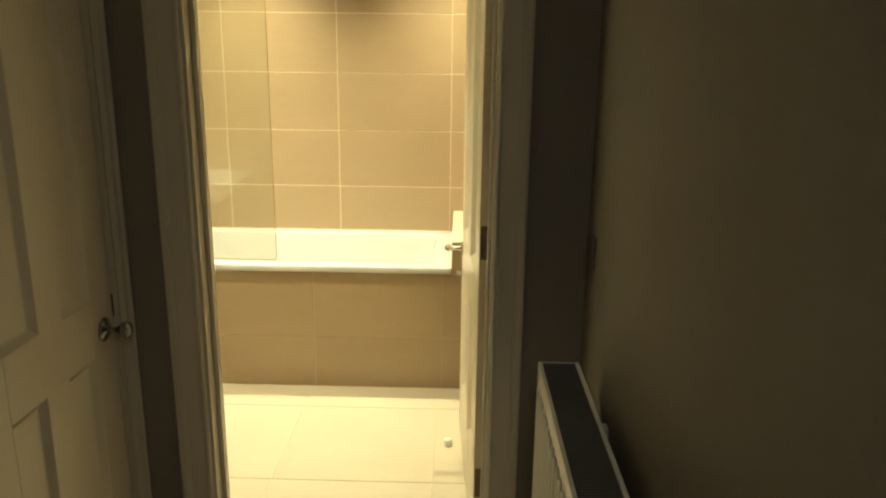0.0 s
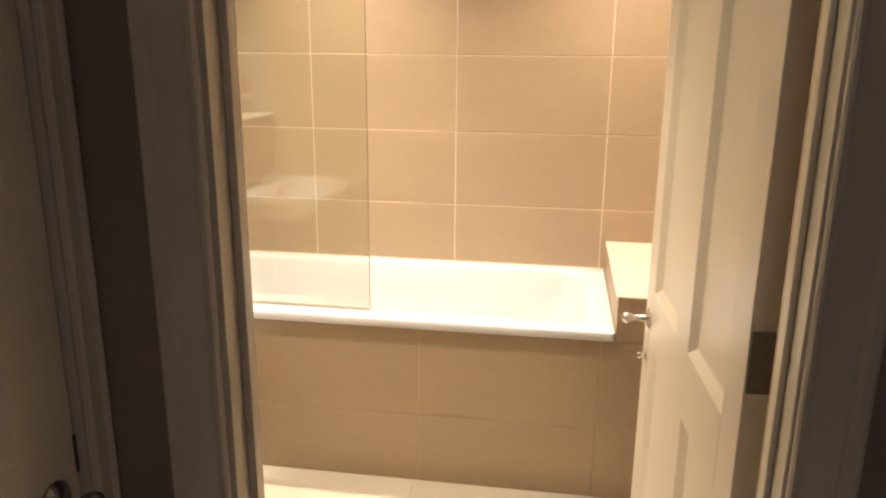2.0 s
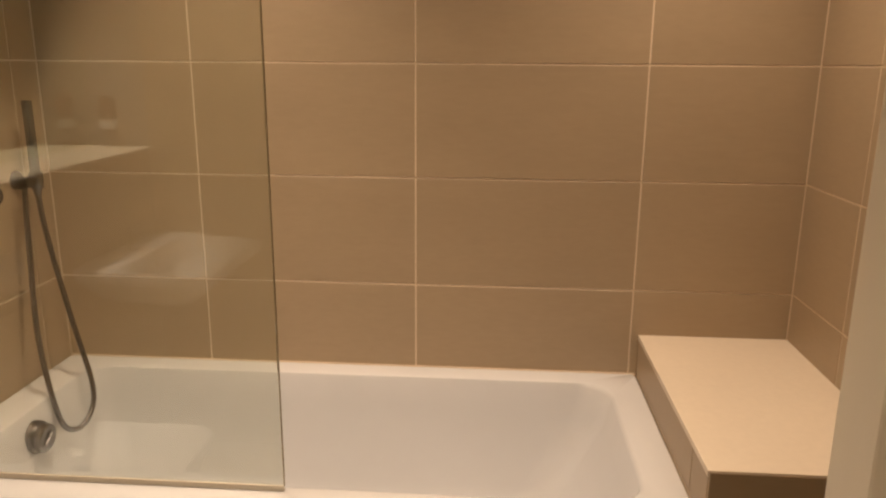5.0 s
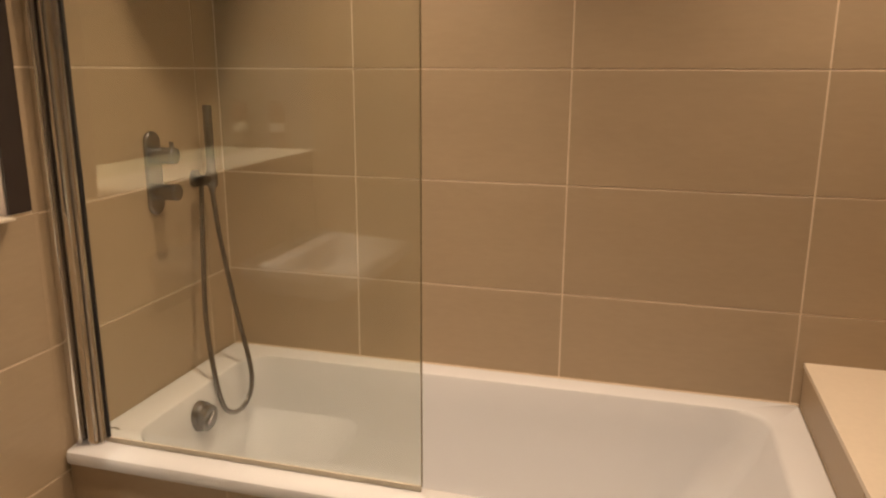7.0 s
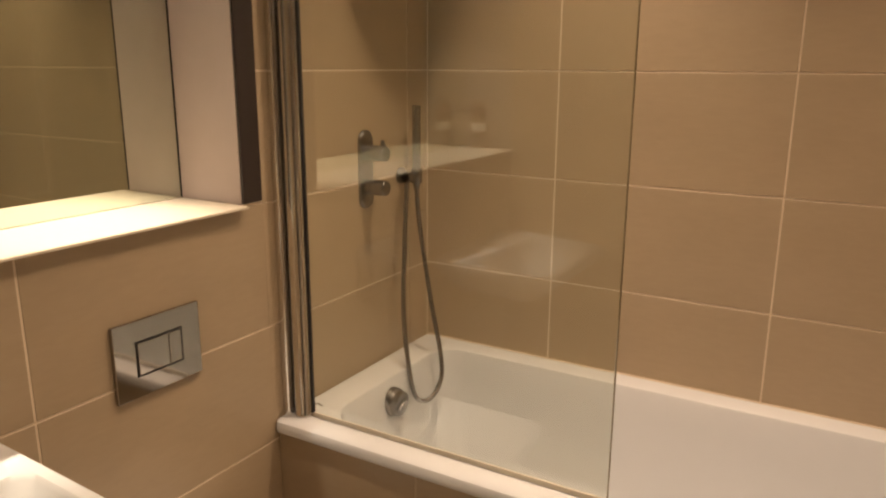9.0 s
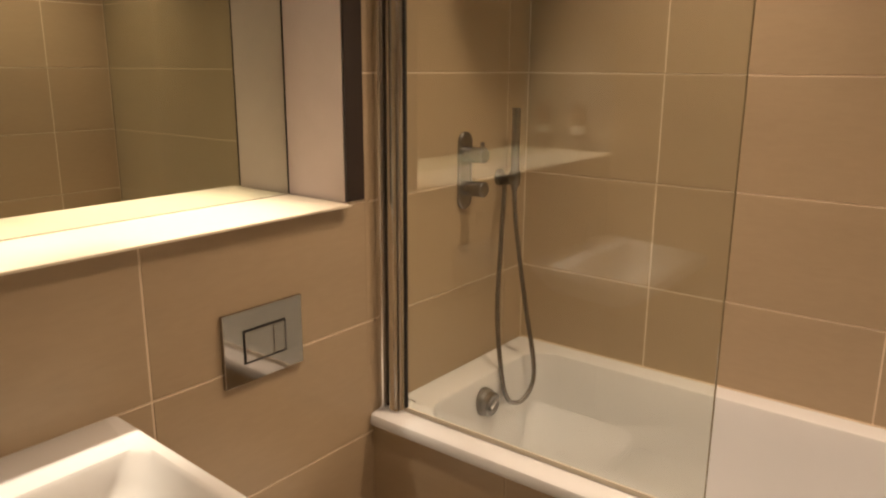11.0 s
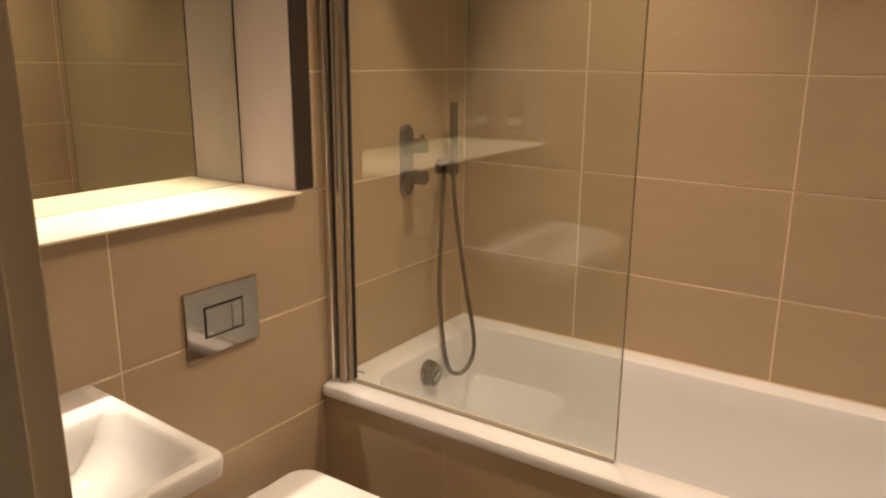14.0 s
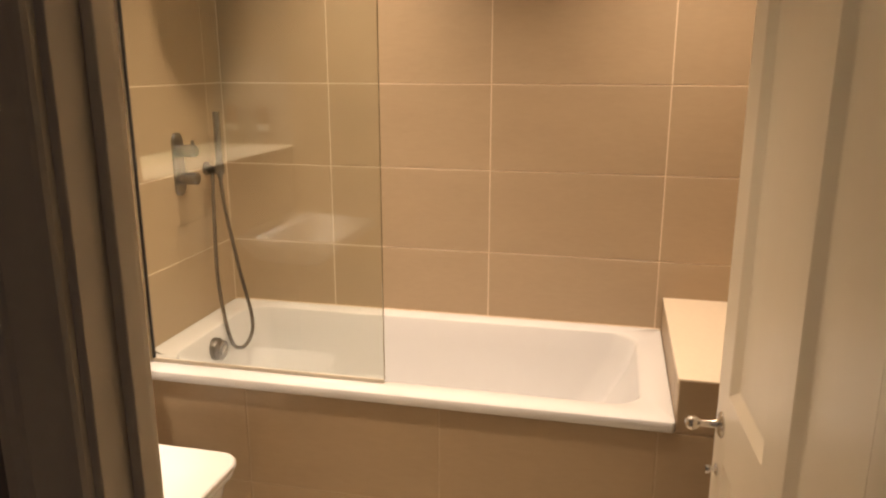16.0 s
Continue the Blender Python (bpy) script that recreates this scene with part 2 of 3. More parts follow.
box(JL - 0.03, JR + 0.03, YH, YF - G, DOOR_H + 0.03, CEIL, bm=bm)
wall_south = structure("wall_south", "partition with the bathroom doorway", bm, WALL_PAINT)

# ---- hall shell ----
LD0, LD1 = 1.398, 2.012                        # opening of the hall's side door
bm = box(HX0 - 0.12, HX0, HY0, LD0 - 0.025, 0, CEIL)
box(HX0 - 0.12, HX0, LD1 + 0.025, YH, 0, CEIL, bm=bm)
box(HX0 - 0.12, HX0, LD0 - 0.025, LD1 + 0.025, DOOR_H + 0.025, CEIL, bm=bm)
structure("wall_hall_west", "taupe hallway wall with a closed door", bm, WALL_PAINT)
structure("wall_hall_east", "plain taupe painted hallway wall", box(HX1, HX1 + 0.12, HY0, YH, 0, CEIL), WALL_PAINT)
structure("wall_hall_south", "plain taupe painted end wall", box(HX0 - 0.12, HX1 + 0.12, HY0 - 0.1, HY0, 0, CEIL), WALL_PAINT)
structure("wall_closet", "dark back of the cupboard behind the door", box(HX0 - 0.16, HX0 - 0.13, LD0 - 0.1, LD1 + 0.06, 0, CEIL), WALL_PAINT)

# ---- recess: painted linings, shelf, mirror, dark edge trim ----
structure("trim_recess_end", "pinkish white painted end of the mirror recess", box(XM - 0.01, XL - 0.004, NICHE_Y, NICHE_Y + 0.011, SHELF_Z, NICHE_TOP), NICHE_PAINT)
structure("trim_recess_top", "white painted soffit of the mirror recess", box(XM - 0.01, XL - 0.004, YF + 0.002, NICHE_Y - 0.001, NICHE_TOP, NICHE_TOP + 0.011), NICHE_PAINT)
structure("trim_recess_edge", "dark brown upright edge trim of the recess", box(XL - 0.003, XL + 0.004, NICHE_Y + 0.0005, 3.347, SHELF_Z + 0.002, CEIL - 0.002, 0.0015), DARK_TRIM)
shelf = thing("shelf", ((XM + XL) / 2, 2.75, SHELF_Z), "cream stone shelf glowing under the recess lights", "shelf")
part("slab", box(XM - 0.011, XL + 0.020, YF + 0.002, NICHE_Y - 0.002, SHELF_Z - 0.0055, SHELF_Z, 0.0012), STONE, shelf)
part("front_edge", box(XL + 0.0203, XL + 0.0218, YF + 0.002, NICHE_Y - 0.002, SHELF_Z - 0.006, SHELF_Z - 0.001, 0.0005), STONE, shelf, "slim cream front edge")
mirror = part("mirror", box(XM - 0.008, XM, YF + 0.004, NICHE_Y - 0.004, SHELF_Z + 0.0005, NICHE_TOP - 0.002, 0.001), MIRROR)
tagged(mirror, "large frameless mirror at the back of the recess", "mirror")
structure("trim_mirror_joint", "dark joint beside the mirror", box(XM - 0.01, XM + 0.0008, NICHE_Y - 0.0035, NICHE_Y - 0.0005, SHELF_Z, NICHE_TOP), BLACK_GAP)
structure("trim_mirror_foot", "thin tan sealant line under the mirror", box(XM - 0.006, XM + 0.002, YF + 0.004, NICHE_Y - 0.004, SHELF_Z + 0.0002, SHELF_Z + 0.0028), SEAL)


# ---- lamps that can be seen in reflections, and the added hall fitting ----
def downlight(x, y, z, face, r=0.042):
    t = thing("downlight", (x, y, z), "small round recessed ceiling downlight, lit", "downlight", "recessed downlights")
    m = Matrix.Translation((x, y, z))
    part("ring", lathe([(r, 0.006), (r, 0), (r - 0.004, -0.004), (r - 0.012, -0.004), (r - 0.014, 0.0)], m, 32), STEEL, t, "chrome ring", True)
    part("lens", lathe([(r - 0.013, 0.0), (r - 0.013, -0.001), (0, -0.001)], m, 24), face, t, "glowing lamp face")
    return t


for dx, dy in DOWNLIGHTS:
    downlight(dx, dy, CEIL - 0.004, LAMP_FACE)
for nx, ny in NICHE_LIGHTS:
    downlight(nx, ny, NICHE_TOP - 0.004, NICHE_FACE, 0.034)
# unseen glowing fitting, added to go with the hallway fill
t = thing("hall_fill_fitting", (0.12, -0.25, CEIL), "unseen round white fitting added for the hallway fill light", "ceiling light")
part("shade", lathe([(0.15, 0), (0.15, -0.05), (0.13, -0.075), (0, -0.08)], Matrix.Translation((0.12, -0.25, CEIL)), 32), HALL_FACE, t, "", True)


# ---- doors ----
def panel_door(name, label, width, height, m, knob_side, knob_mat, muntin=0.118, stile=0.095, thick=0.040, rail=(0.722, 0.868, 0.790), rose=0.027, ball=False):
    """A four-panel door. Local x runs from the hinge, y through the thickness, z up."""
    d = new(name)
    tagged(d, label, "door", "", "structure")
    d.matrix_world = m

    def piece(n, b, mat, lab="", smooth=False):
        o = new(n, finish(n, b, mat, smooth))
        o.parent = d
        tagged(o, lab)
        return o

    lock0, lock1, low, top = rail[0], rail[1], 0.21, height - 0.105
    h = thick / 2
    piece("stile", box(0, stile, -h, h, 0, height, 0.002), GLOSS)
    piece("stile", box(width - stile, width, -h, h, 0, height, 0.002), GLOSS)
    for z0, z1 in ((0, low), (lock0, lock1), (top, height)):
        piece("rail", box(stile, width - stile, -h, h, z0, z1), GLOSS)
    mid = width / 2
    for z0, z1 in ((low, lock0), (lock1, top)):
        piece("muntin", box(mid - muntin / 2, mid + muntin / 2, -h, h, z0, z1), GLOSS)
        for x0, x1 in ((stile, mid - muntin / 2), (mid + muntin / 2, width - stile)):
            piece("panel", box(x0, x1, -h + 0.016, h - 0.016, z0, z1), GLOSS)
            b = bmesh.new()
            for s in (-1, 1):
                rings = []
                for inset, depth in ((0, 0.0005), (0.002, 0.0015), (0.018, 0.0145), (0.022, 0.0155)):
                    y = s * (h - depth)
                    rings.append([b.verts.new(p) for p in ((x0 + inset, y, z0 + inset), (x1 - inset, y, z0 + inset), (x1 - inset, y, z1 - inset), (x0 + inset, y, z1 - inset))])
                for a, c in zip(rings, rings[1:]):
                    for i in range(4):
                        b.faces.new((a[i], a[(i + 1) % 4], c[(i + 1) % 4], c[i]))
            piece("moulding", b, GLOSS)
    for s in knob_side:
        km = Matrix.Translation((width - 0.060, s * h, rail[2])) @ (pose(0, 0, 0, -90) if s > 0 else pose(0, 0, 0, 90))
        kb = lathe([(rose, -0.001), (rose, 0.003), (rose - 0.005, 0.007), (0.012, 0.010), (0.009, 0.012)], km, 28)
        piece("rose", kb, knob_mat, "round metal rose", True)
        kb = lathe([(0.009, 0.008), (0.0075, 0.03), (0.010, 0.040), (0.019, 0.048), (0.0235, 0.058), (0.022, 0.067), (0.014, 0.074), (0, 0.076)], km, 28) if not ball else lathe([(0.011, 0.008), (0.0085, 0.020), (0.0075, 0.042), (0.0085, 0.046), (0.0125, 0.050), (0.0150, 0.056), (0.0152, 0.062), (0.0135, 0.068), (0.008, 0.073), (0, 0.0745)], km, 28)
        piece("knob", kb, knob_mat, "turned metal knob", True)
    return d, piece


# bathroom door, swung into the room
hinge, tip = Vector((0.030, 2.192, 0)), Vector((-0.017, 3.035, 0))
ang = math.degrees(math.atan2(tip.y - hinge.y, tip.x - hinge.x))
leaf = Matrix.Translation((hinge.x, hinge.y, 0.008)) @ pose(0, 0, 0, 0, 0, ang) @ Matrix.Translation((0, -0.020, 0))
door_1, piece = panel_door("door_1", "open white four-panel bathroom door with chrome knob", 0.838, 1.981, leaf, (1, -1), SATIN, ball=True)
tm = Matrix.Translation((0.838 - 0.052, 0.020, 0.683)) @ pose(0, 0, 0, -90)
piece("thumb_turn", lathe([(0.014, -0.001), (0.014, 0.003), (0.006, 0.006), (0.006, 0.014), (0.010, 0.018), (0.009, 0.024), (0, 0.026)], tm, 20), CHROME, "small chrome thumb turn", True)
for z in (0.17, 0.955, 1.72):
    piece("hinge", box(-0.004, 0.001, -0.018, 0.016, z, z + 0.1, 0.001), HINGE, "dark steel butt hinge")

# hall side door, closed
m = Matrix.Translation((HX0 - 0.035, LD0 + 0.002, 0.008)) @ pose(0, 0, 0, 0, 0, 90)
door_2, piece = panel_door("door_2", "closed white four-panel hallway door with aged metal knob", 0.608, 1.981, m, (-1,), DULL_STEEL, 0.10, 0.115, rail=(0.750, 0.905, 0.808), rose=0.033)
for z in (0.17, 0.93, 1.72):
    piece("hinge", lathe([(0.006, 0), (0.006, 0.1)], Matrix.Translation((-0.001, -0.024, z)), 12), HINGE, "dark steel hinge knuckle")
    piece("hinge", box(-0.002, 0.012, -0.0215, -0.0195, z, z + 0.1), HINGE)
piece("latch", box(0.6035, 0.6085, -0.0225, 0.016, 0.826, 0.888), HINGE, "dark latch plate in the door edge")

# linings, stops and architraves
ARCH = [(0, 0), (0, 0.010), (0.003, 0.014), (0.008, 0.015), (0.011, 0.011), (0.016, 0.011), (0.050, 0.014), (0.053, 0.019), (0.060, 0.022), (0.070, 0.021), (0.075, 0.016), (0.075, 0)]


def lining(name, label, bm):
    return tagged(part(name, bm, GLOSS), label, "", "", "structure")


bm = box(JL - 0.03, JL, YH - 0.002, YF + 0.0005, 0, DOOR_H + 0.03, 0.0015)
box(JR, JR + 0.03, YH - 0.002, YF + 0.001, 0, DOOR_H + 0.03, 0.0015, bm=bm)
box(JL, JR, YH - 0.002, YF + 0.001, DOOR_H, DOOR_H + 0.03, bm=bm)
lining("trim_door_lining", "white painted lining of the bathroom doorway", bm)
ST0, ST1 = 2.098, 2.126
bm = box(JL + 0.0005, JL + 0.014, ST0, ST1, 0, DOOR_H - 0.001, 0.002)
box(JR - 0.010, JR - 0.0005, ST0, ST1, 0, DOOR_H - 0.001, 0.002, bm=bm)
box(JL + 0.014, JR - 0.010, ST0, ST1, DOOR_H - 0.015, DOOR_H - 0.001, bm=bm)
lining("trim_door_stop", "white painted stop in the bathroom doorway", bm)
rot_l = Matrix(((-1.2, 0, 0, JL - 0.010), (0, -1, 0, YH - 0.001), (0, 0, 1, 0), (0, 0, 0, 1)))
rot_r = Matrix(((1.15, 0, 0, JR + 0.005), (0, -1, 0, YH - 0.001), (0, 0, 1, 0), (0, 0, 0, 1)))
bm = prism(ARCH, DOOR_H + 0.075, rot_l)
prism(ARCH, DOOR_H + 0.075, rot_r, bm)
head = Matrix(((0, 0, 1, JL - 0.006), (0, -1, 0, YH - 0.001), (1, 0, 0, DOOR_H + 0.006), (0, 0, 0, 1)))
prism(ARCH, JR - JL + 0.012, head, bm)
lining("trim_architrave", "white moulded architrave round the bathroom doorway", bm)
bm = prism(ARCH, DOOR_H + 0.075, Matrix(((0, 1, 0, HX0 + 0.001), (0.52, 0, 0, LD1 + 0.004), (0, 0, 1, 0), (0, 0, 0, 1))))
prism(ARCH, DOOR_H + 0.075, Matrix(((0, 1, 0, HX0 + 0.001), (-1, 0, 0, LD0 - 0.006), (0, 0, 1, 0), (0, 0, 0, 1))), bm)
prism(ARCH, LD1 - LD0, Matrix(((0, 1, 0, HX0 + 0.001), (0, 0, 1, LD0), (1, 0, 0, DOOR_H + 0.006), (0, 0, 0, 1))), bm)
lining("trim_architrave_hall", "white moulded architrave round the hallway door", bm)
bm = box(HX0 - 0.12, HX0 - 0.001, LD1, LD1 + 0.024, 0, DOOR_H + 0.024)
box(HX0 - 0.12, HX0 - 0.001, LD0 - 0.024, LD0, 0, DOOR_H + 0.024, bm=bm)
box(HX0 - 0.12, HX0 - 0.001, LD0, LD1, DOOR_H, DOOR_H + 0.024, bm=bm)
lining("trim_door_lining_hall", "white painted lining of the hallway door", bm)
bm = box(HX1 - 0.016, HX1 - 0.0005, HY0, YH - 0.02, 0.001, 0.12, 0.003)
box(JR + 0.094, HX1 - 0.017, YH - 0.017, YH - 0.0005, 0.001, 0.12, 0.003, bm=bm)
box(HX0 + 0.0005, HX0 + 0.016, HY0, LD0 - 0.083, 0.001, 0.12, 0.003, bm=bm)
tagged(part("baseboard", bm, GLOSS), "white painted skirting board", "", "", "structure")
structure("trim_threshold", "slim metal threshold strip", box(JL + 0.001, JR - 0.001, YF - 0.03, YF - 0.002, 0.0005, 0.006, 0.002), STEEL)

# floor door stop
ds = thing("door_stop", (-0.02, 2.83, 0), "short cream rubber door stop on the tiles", "door stop")
part("bumper", lathe([(0.018, 0.0), (0.018, 0.022), (0.014, 0.028), (0, 0.029)], Matrix.Translation((-0.062, 2.83, 0)), 20), PAPER, ds, "", True)

# ---- radiator and switch in the hall ----
RX0, RX1, RY0, RY1, RZ0, RZ1 = 0.172, 0.268, 0.85, 1.79, 0.215, 0.817
rad = thing("radiator", ((RX0 + RX1) / 2, (RY0 + RY1) / 2, 0), "white double-panel radiator on the hallway wall", "radiator")
part("front_panel", box(RX0, RX0 + 0.012, RY0 + 0.004, RY1 - 0.004, RZ0, RZ1 - 0.008, 0.004), RADIATOR, rad)
flute = part("flute", box(RX0 - 0.006, RX0 + 0.002, RY0 + 0.035, RY0 + 0.057, RZ0 + 0.04, RZ1 - 0.05, 0.003, 1), RADIATOR, rad)
for i in range(1, 22):
    more = new("flute", flute.data)
    more.parent, more.matrix_parent_inverse = rad, flute.matrix_parent_inverse
    more.location = (0, i * 0.0405, 0)
part("back_panel", box(RX1 - 0.012, RX1, RY0 + 0.004, RY1 - 0.004, RZ0, RZ1 - 0.008, 0.004), RADIATOR, rad)
for y in (RY0, RY1 - 0.005):
    part("side_cover", box(RX0 - 0.002, RX1 + 0.002, y, y + 0.005, RZ0 + 0.01, RZ1, 0.001), RADIATOR, rad)
bm = box(RX0 - 0.001, RX0 + 0.008, RY0 + 0.005, RY1 - 0.005, RZ1 - 0.008, RZ1, 0.001)
box(RX1 - 0.008, RX1 + 0.001, RY0 + 0.005, RY1 - 0.005, RZ1 - 0.008, RZ1, 0.001, bm=bm)
part("top_frame", bm, RADIATOR, rad)
# slats and convector carry the radiator's inner shade as dark colour
bm = bmesh.new()
for i in range(115):
    y = RY0 + 0.008 + i * 0.0081
    box(RX0 + 0.009, RX1 - 0.009, y, y + 0.0042, RZ1 - 0.006, RZ1 - 0.002, bm=bm)
tagged(part("top_grille", bm, SHADED_METAL, rad, "slatted top grille"), kind="stuff")
part("convector", box(RX0 + 0.013, RX1 - 0.013, RY0 + 0.01, RY1 - 0.01, RZ0 + 0.02, RZ1 - 0.03), SHADED_METAL, rad)
for y in (RY0 + 0.15, RY1 - 0.15):
    part("bracket", box(RX1 + 0.001, HX1 + 0.002, y, y + 0.03, RZ0 + 0.1, RZ1 - 0.1), RADIATOR, rad)
sw = thing("light_switch", (HX1, 1.975, 1.05), "pale plastic light switch on the hallway wall", "light switch")
part("plate", box(HX1 - 0.008, HX1 + 0.001, 1.932, 2.018, 1.007, 1.093, 0.003), SWITCH, sw)
part("rocker", box(HX1 - 0.011, HX1 - 0.007, 1.962, 1.988, 1.03, 1.07, 0.002), SWITCH, sw)

# ---- bath ----
bath = thing("bathtub", (-0.89, 3.72, 0), "white built-in acrylic bath with tiled front", "bathtub", )
BX0, BX1, BY0, BY1 = XL + 0.001, BENCH_X - 0.002, BATH_Y - 0.016, YB - 0.001
IX0, IX1, IY0, IY1 = -1.612, -0.150, 3.437, 4.008
loops = [
    rounded(BX0, BX1, BY0 + 0.002, BY1, 0.012, RIM - 0.031), rounded(BX0, BX1, BY0, BY1, 0.012, RIM - 0.028),
    rounded(BX0, BX1, BY0, BY1, 0.012, RIM - 0.012), rounded(BX0, BX1, BY0 + 0.004, BY1, 0.012, RIM - 0.004),
    rounded(BX0 + 0.003, BX1 - 0.004, BY0 + 0.013, BY1 - 0.003, 0.014, RIM), rounded(IX0 - 0.010, IX1 + 0.010, IY0 - 0.010, IY1 + 0.010, 0.095, RIM + 0.0005),
    rounded(IX0 - 0.002, IX1 + 0.003, IY0 - 0.002, IY1 + 0.002, 0.09, RIM - 0.003), rounded(IX0 + 0.002, IX1 - 0.003, IY0 + 0.002, IY1 - 0.002, 0.088, RIM - 0.012),
    rounded(IX0 + 0.012, IX1 - 0.020, IY0 + 0.010, IY1 - 0.010, 0.088, RIM - 0.08), rounded(IX0 + 0.035, IX1 - 0.14, IY0 + 0.035, IY1 - 0.035, 0.09, RIM - 0.30),
    rounded(IX0 + 0.055, IX1 - 0.20, IY0 + 0.055, IY1 - 0.055, 0.10, RIM - 0.365), rounded(IX0 + 0.09, IX1 - 0.26, IY0 + 0.09, IY1 - 0.09, 0.10, RIM - 0.395),
    rounded(IX0 + 0.15, IX1 - 0.33, IY0 + 0.14, IY1 - 0.14, 0.09, RIM - 0.402),
]
part("tub", loft(loops, False, True), ACRYLIC, bath, "", True)
wm = Matrix.Translation((IX0 + 0.006, 3.715, 0.536)) @ pose(0, 0, 0, 0, 94, 0)
waste = part("overflow", lathe([(0.041, -0.006), (0.041, 0.014), (0.039, 0.018), (0.036, 0.019), (0.036, 0.034), (0.033, 0.037), (0, 0.037)], wm, 28), DULL_STEEL, bath, "round chrome overflow control", True)
part("overflow_knob", box(-0.006, 0.006, -0.02, 0.02, 0, 0.01, 0.003), DULL_STEEL, waste).matrix_world = wm @ Matrix.Translation((0, 0, 0.034)) @ pose(0, 0, 0, 0, 0, 35)
part("waste", lathe([(0.035, 0), (0.033, 0.004), (0.02, 0.006), (0, 0.006)], Matrix.Translation((-1.36, 3.72, RIM - 0.402)), 24), CHROME, bath, "chrome waste cover", True)
structure("trim_bath_seal", "thin cream sealant line along the bath rim", box(BX0 + 0.001, BX1, YB - 0.005, YB - 0.001, RIM - 0.004, RIM + 0.004, 0.0015), GROUT)

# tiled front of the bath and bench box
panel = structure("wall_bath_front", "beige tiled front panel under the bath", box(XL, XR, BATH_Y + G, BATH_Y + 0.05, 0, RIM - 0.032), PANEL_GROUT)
bench = thing("bench", (0.137, 3.72, 0.56), "tiled bench at the bath's end with cream slab", "bench")
part("body", box(BENCH_X + G, XR, BATH_Y + G, YB, 0.558, 0.708), GROUT, bench)
part("slab", box(BENCH_X - 0.002, XR, BATH_Y + 0.0016, YB, 0.7085, 0.722, 0.0012), STONE, bench, "smooth cream slab top")

# ---- glass screen on the rim ----
GY = 3.418
screen = thing("bath_screen", (-1.3, GY, RIM), "clear glass bath screen on chrome posts", "bath screen")
SX0, SX1, SZ0, SZ1 = -1.640, -0.882, RIM + 0.012, 2.02
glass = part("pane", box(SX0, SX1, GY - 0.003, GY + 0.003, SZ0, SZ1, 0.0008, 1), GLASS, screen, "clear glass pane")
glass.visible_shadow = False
part("wall_channel", box(XL + 0.0005, XL + 0.020, GY - 0.034, GY + 0.012, RIM + 0.001, SZ1, 0.004, 3), POST_CHROME, screen, "chrome wall channel", True)
part("post", lathe([(0.0, 0), (0.0255, 0), (0.0255, 0.012), (0.0240, 0.014), (0.0240, SZ1 - RIM - 0.02), (0.022, SZ1 - RIM), (0, SZ1 - RIM)], Matrix.Translation((XL + 0.046, GY - 0.004, RIM + 0.001)), 40), POST_CHROME, screen, "round chrome pivot post", True)
part("seal", box(SX0, SX1, GY - 0.0042, GY + 0.0042, RIM + 0.001, SZ0 + 0.001, 0.001), SEAL, screen, "translucent bottom seal")
part("edge_seal", box(SX1, SX1 + 0.0015, GY - 0.0032, GY + 0.0032, SZ0, SZ1), GLASS_EDGE, screen, "dull glass edge")
part("gasket", box(SX0 - 0.004, SX0 + 0.003, GY - 0.0055, GY + 0.0055, SZ0, SZ1, 0.001), BLACK_GAP, screen, "black rubber gasket")

# ---- shower fittings on the wall ----
VY = 3.752
valve = thing("shower_valve", (XL, VY, 1.185), "chrome shower valve with oval plate and two knobs", "shower valve")
pm = Matrix(((0, 0, 1, XL), (1, 0, 0, VY), (0, 1, 0, 1.185), (0, 0, 0, 1)))
part("plate", loft([[pm @ Vector(p) for p in rounded(-0.030 + e, 0.030 - e, -0.108 + e, 0.108 - e, 0.0299 - e, z)] for e, z in ((0, -0.001), (0, 0.007), (0.003, 0.010))]), DULL_STEEL, valve, "oval back plate", True)
for z in (1.232, 1.138):
    km = Matrix.Translation((XL + 0.008, VY, z)) @ pose(0, 0, 0, 0, 90, 0)
    kn = part("knob", lathe([(0.021, 0), (0.021, 0.020), (0.0185, 0.021), (0.0185, 0.024), (0.0215, 0.025), (0.0215, 0.062), (0.019, 0.065), (0, 0.065)], km, 28), DULL_STEEL, valve, "round control knob", True)
    if z > 1.2:
        part("stop_pin", lathe([(0.006, 0), (0.006, 0.034), (0.004, 0.036), (0, 0.036)], Matrix.Translation((XL + 0.062, VY, z)), 12), DULL_STEEL, valve, "", True)

HY = 3.930
shower = thing("hand_shower", (XL, HY, 1.15), "slim chrome hand shower hanging with looped hose", "hand shower")
bm = lathe([(0.025, -0.001), (0.025, 0.006), (0.012, 0.009), (0.010, 0.040)], Matrix.Translation((XL, HY, 1.148)) @ pose(0, 0, 0, 0, 90, 0), 24)
part("bracket", bm, DULL_STEEL, shower, "round wall bracket", True)
part("holder", lathe([(0.016, -0.020), (0.017, -0.018), (0.017, 0.018), (0.016, 0.020)], Matrix.Translation((XL + 0.052, HY + 0.006, 1.148)), 24), DULL_STEEL, shower, "", True)
part("outlet", lathe([(0.015, -0.005), (0.015, 0.03), (0.011, 0.034), (0, 0.034)], Matrix.Translation((XL + 0.048, HY - 0.042, 1.148)) @ pose(0, 0, 0, -90, 0, 0), 20), DULL_STEEL, shower, "", True)
part("handset", lathe([(0.0, -0.04), (0.009, -0.04), (0.0125, -0.02), (0.0125, 0.195), (0.0115, 0.2), (0, 0.2)], Matrix.Translation((XL + 0.052, HY + 0.006, 1.152)), 24), DULL_STEEL, shower, "slim straight handset", True)
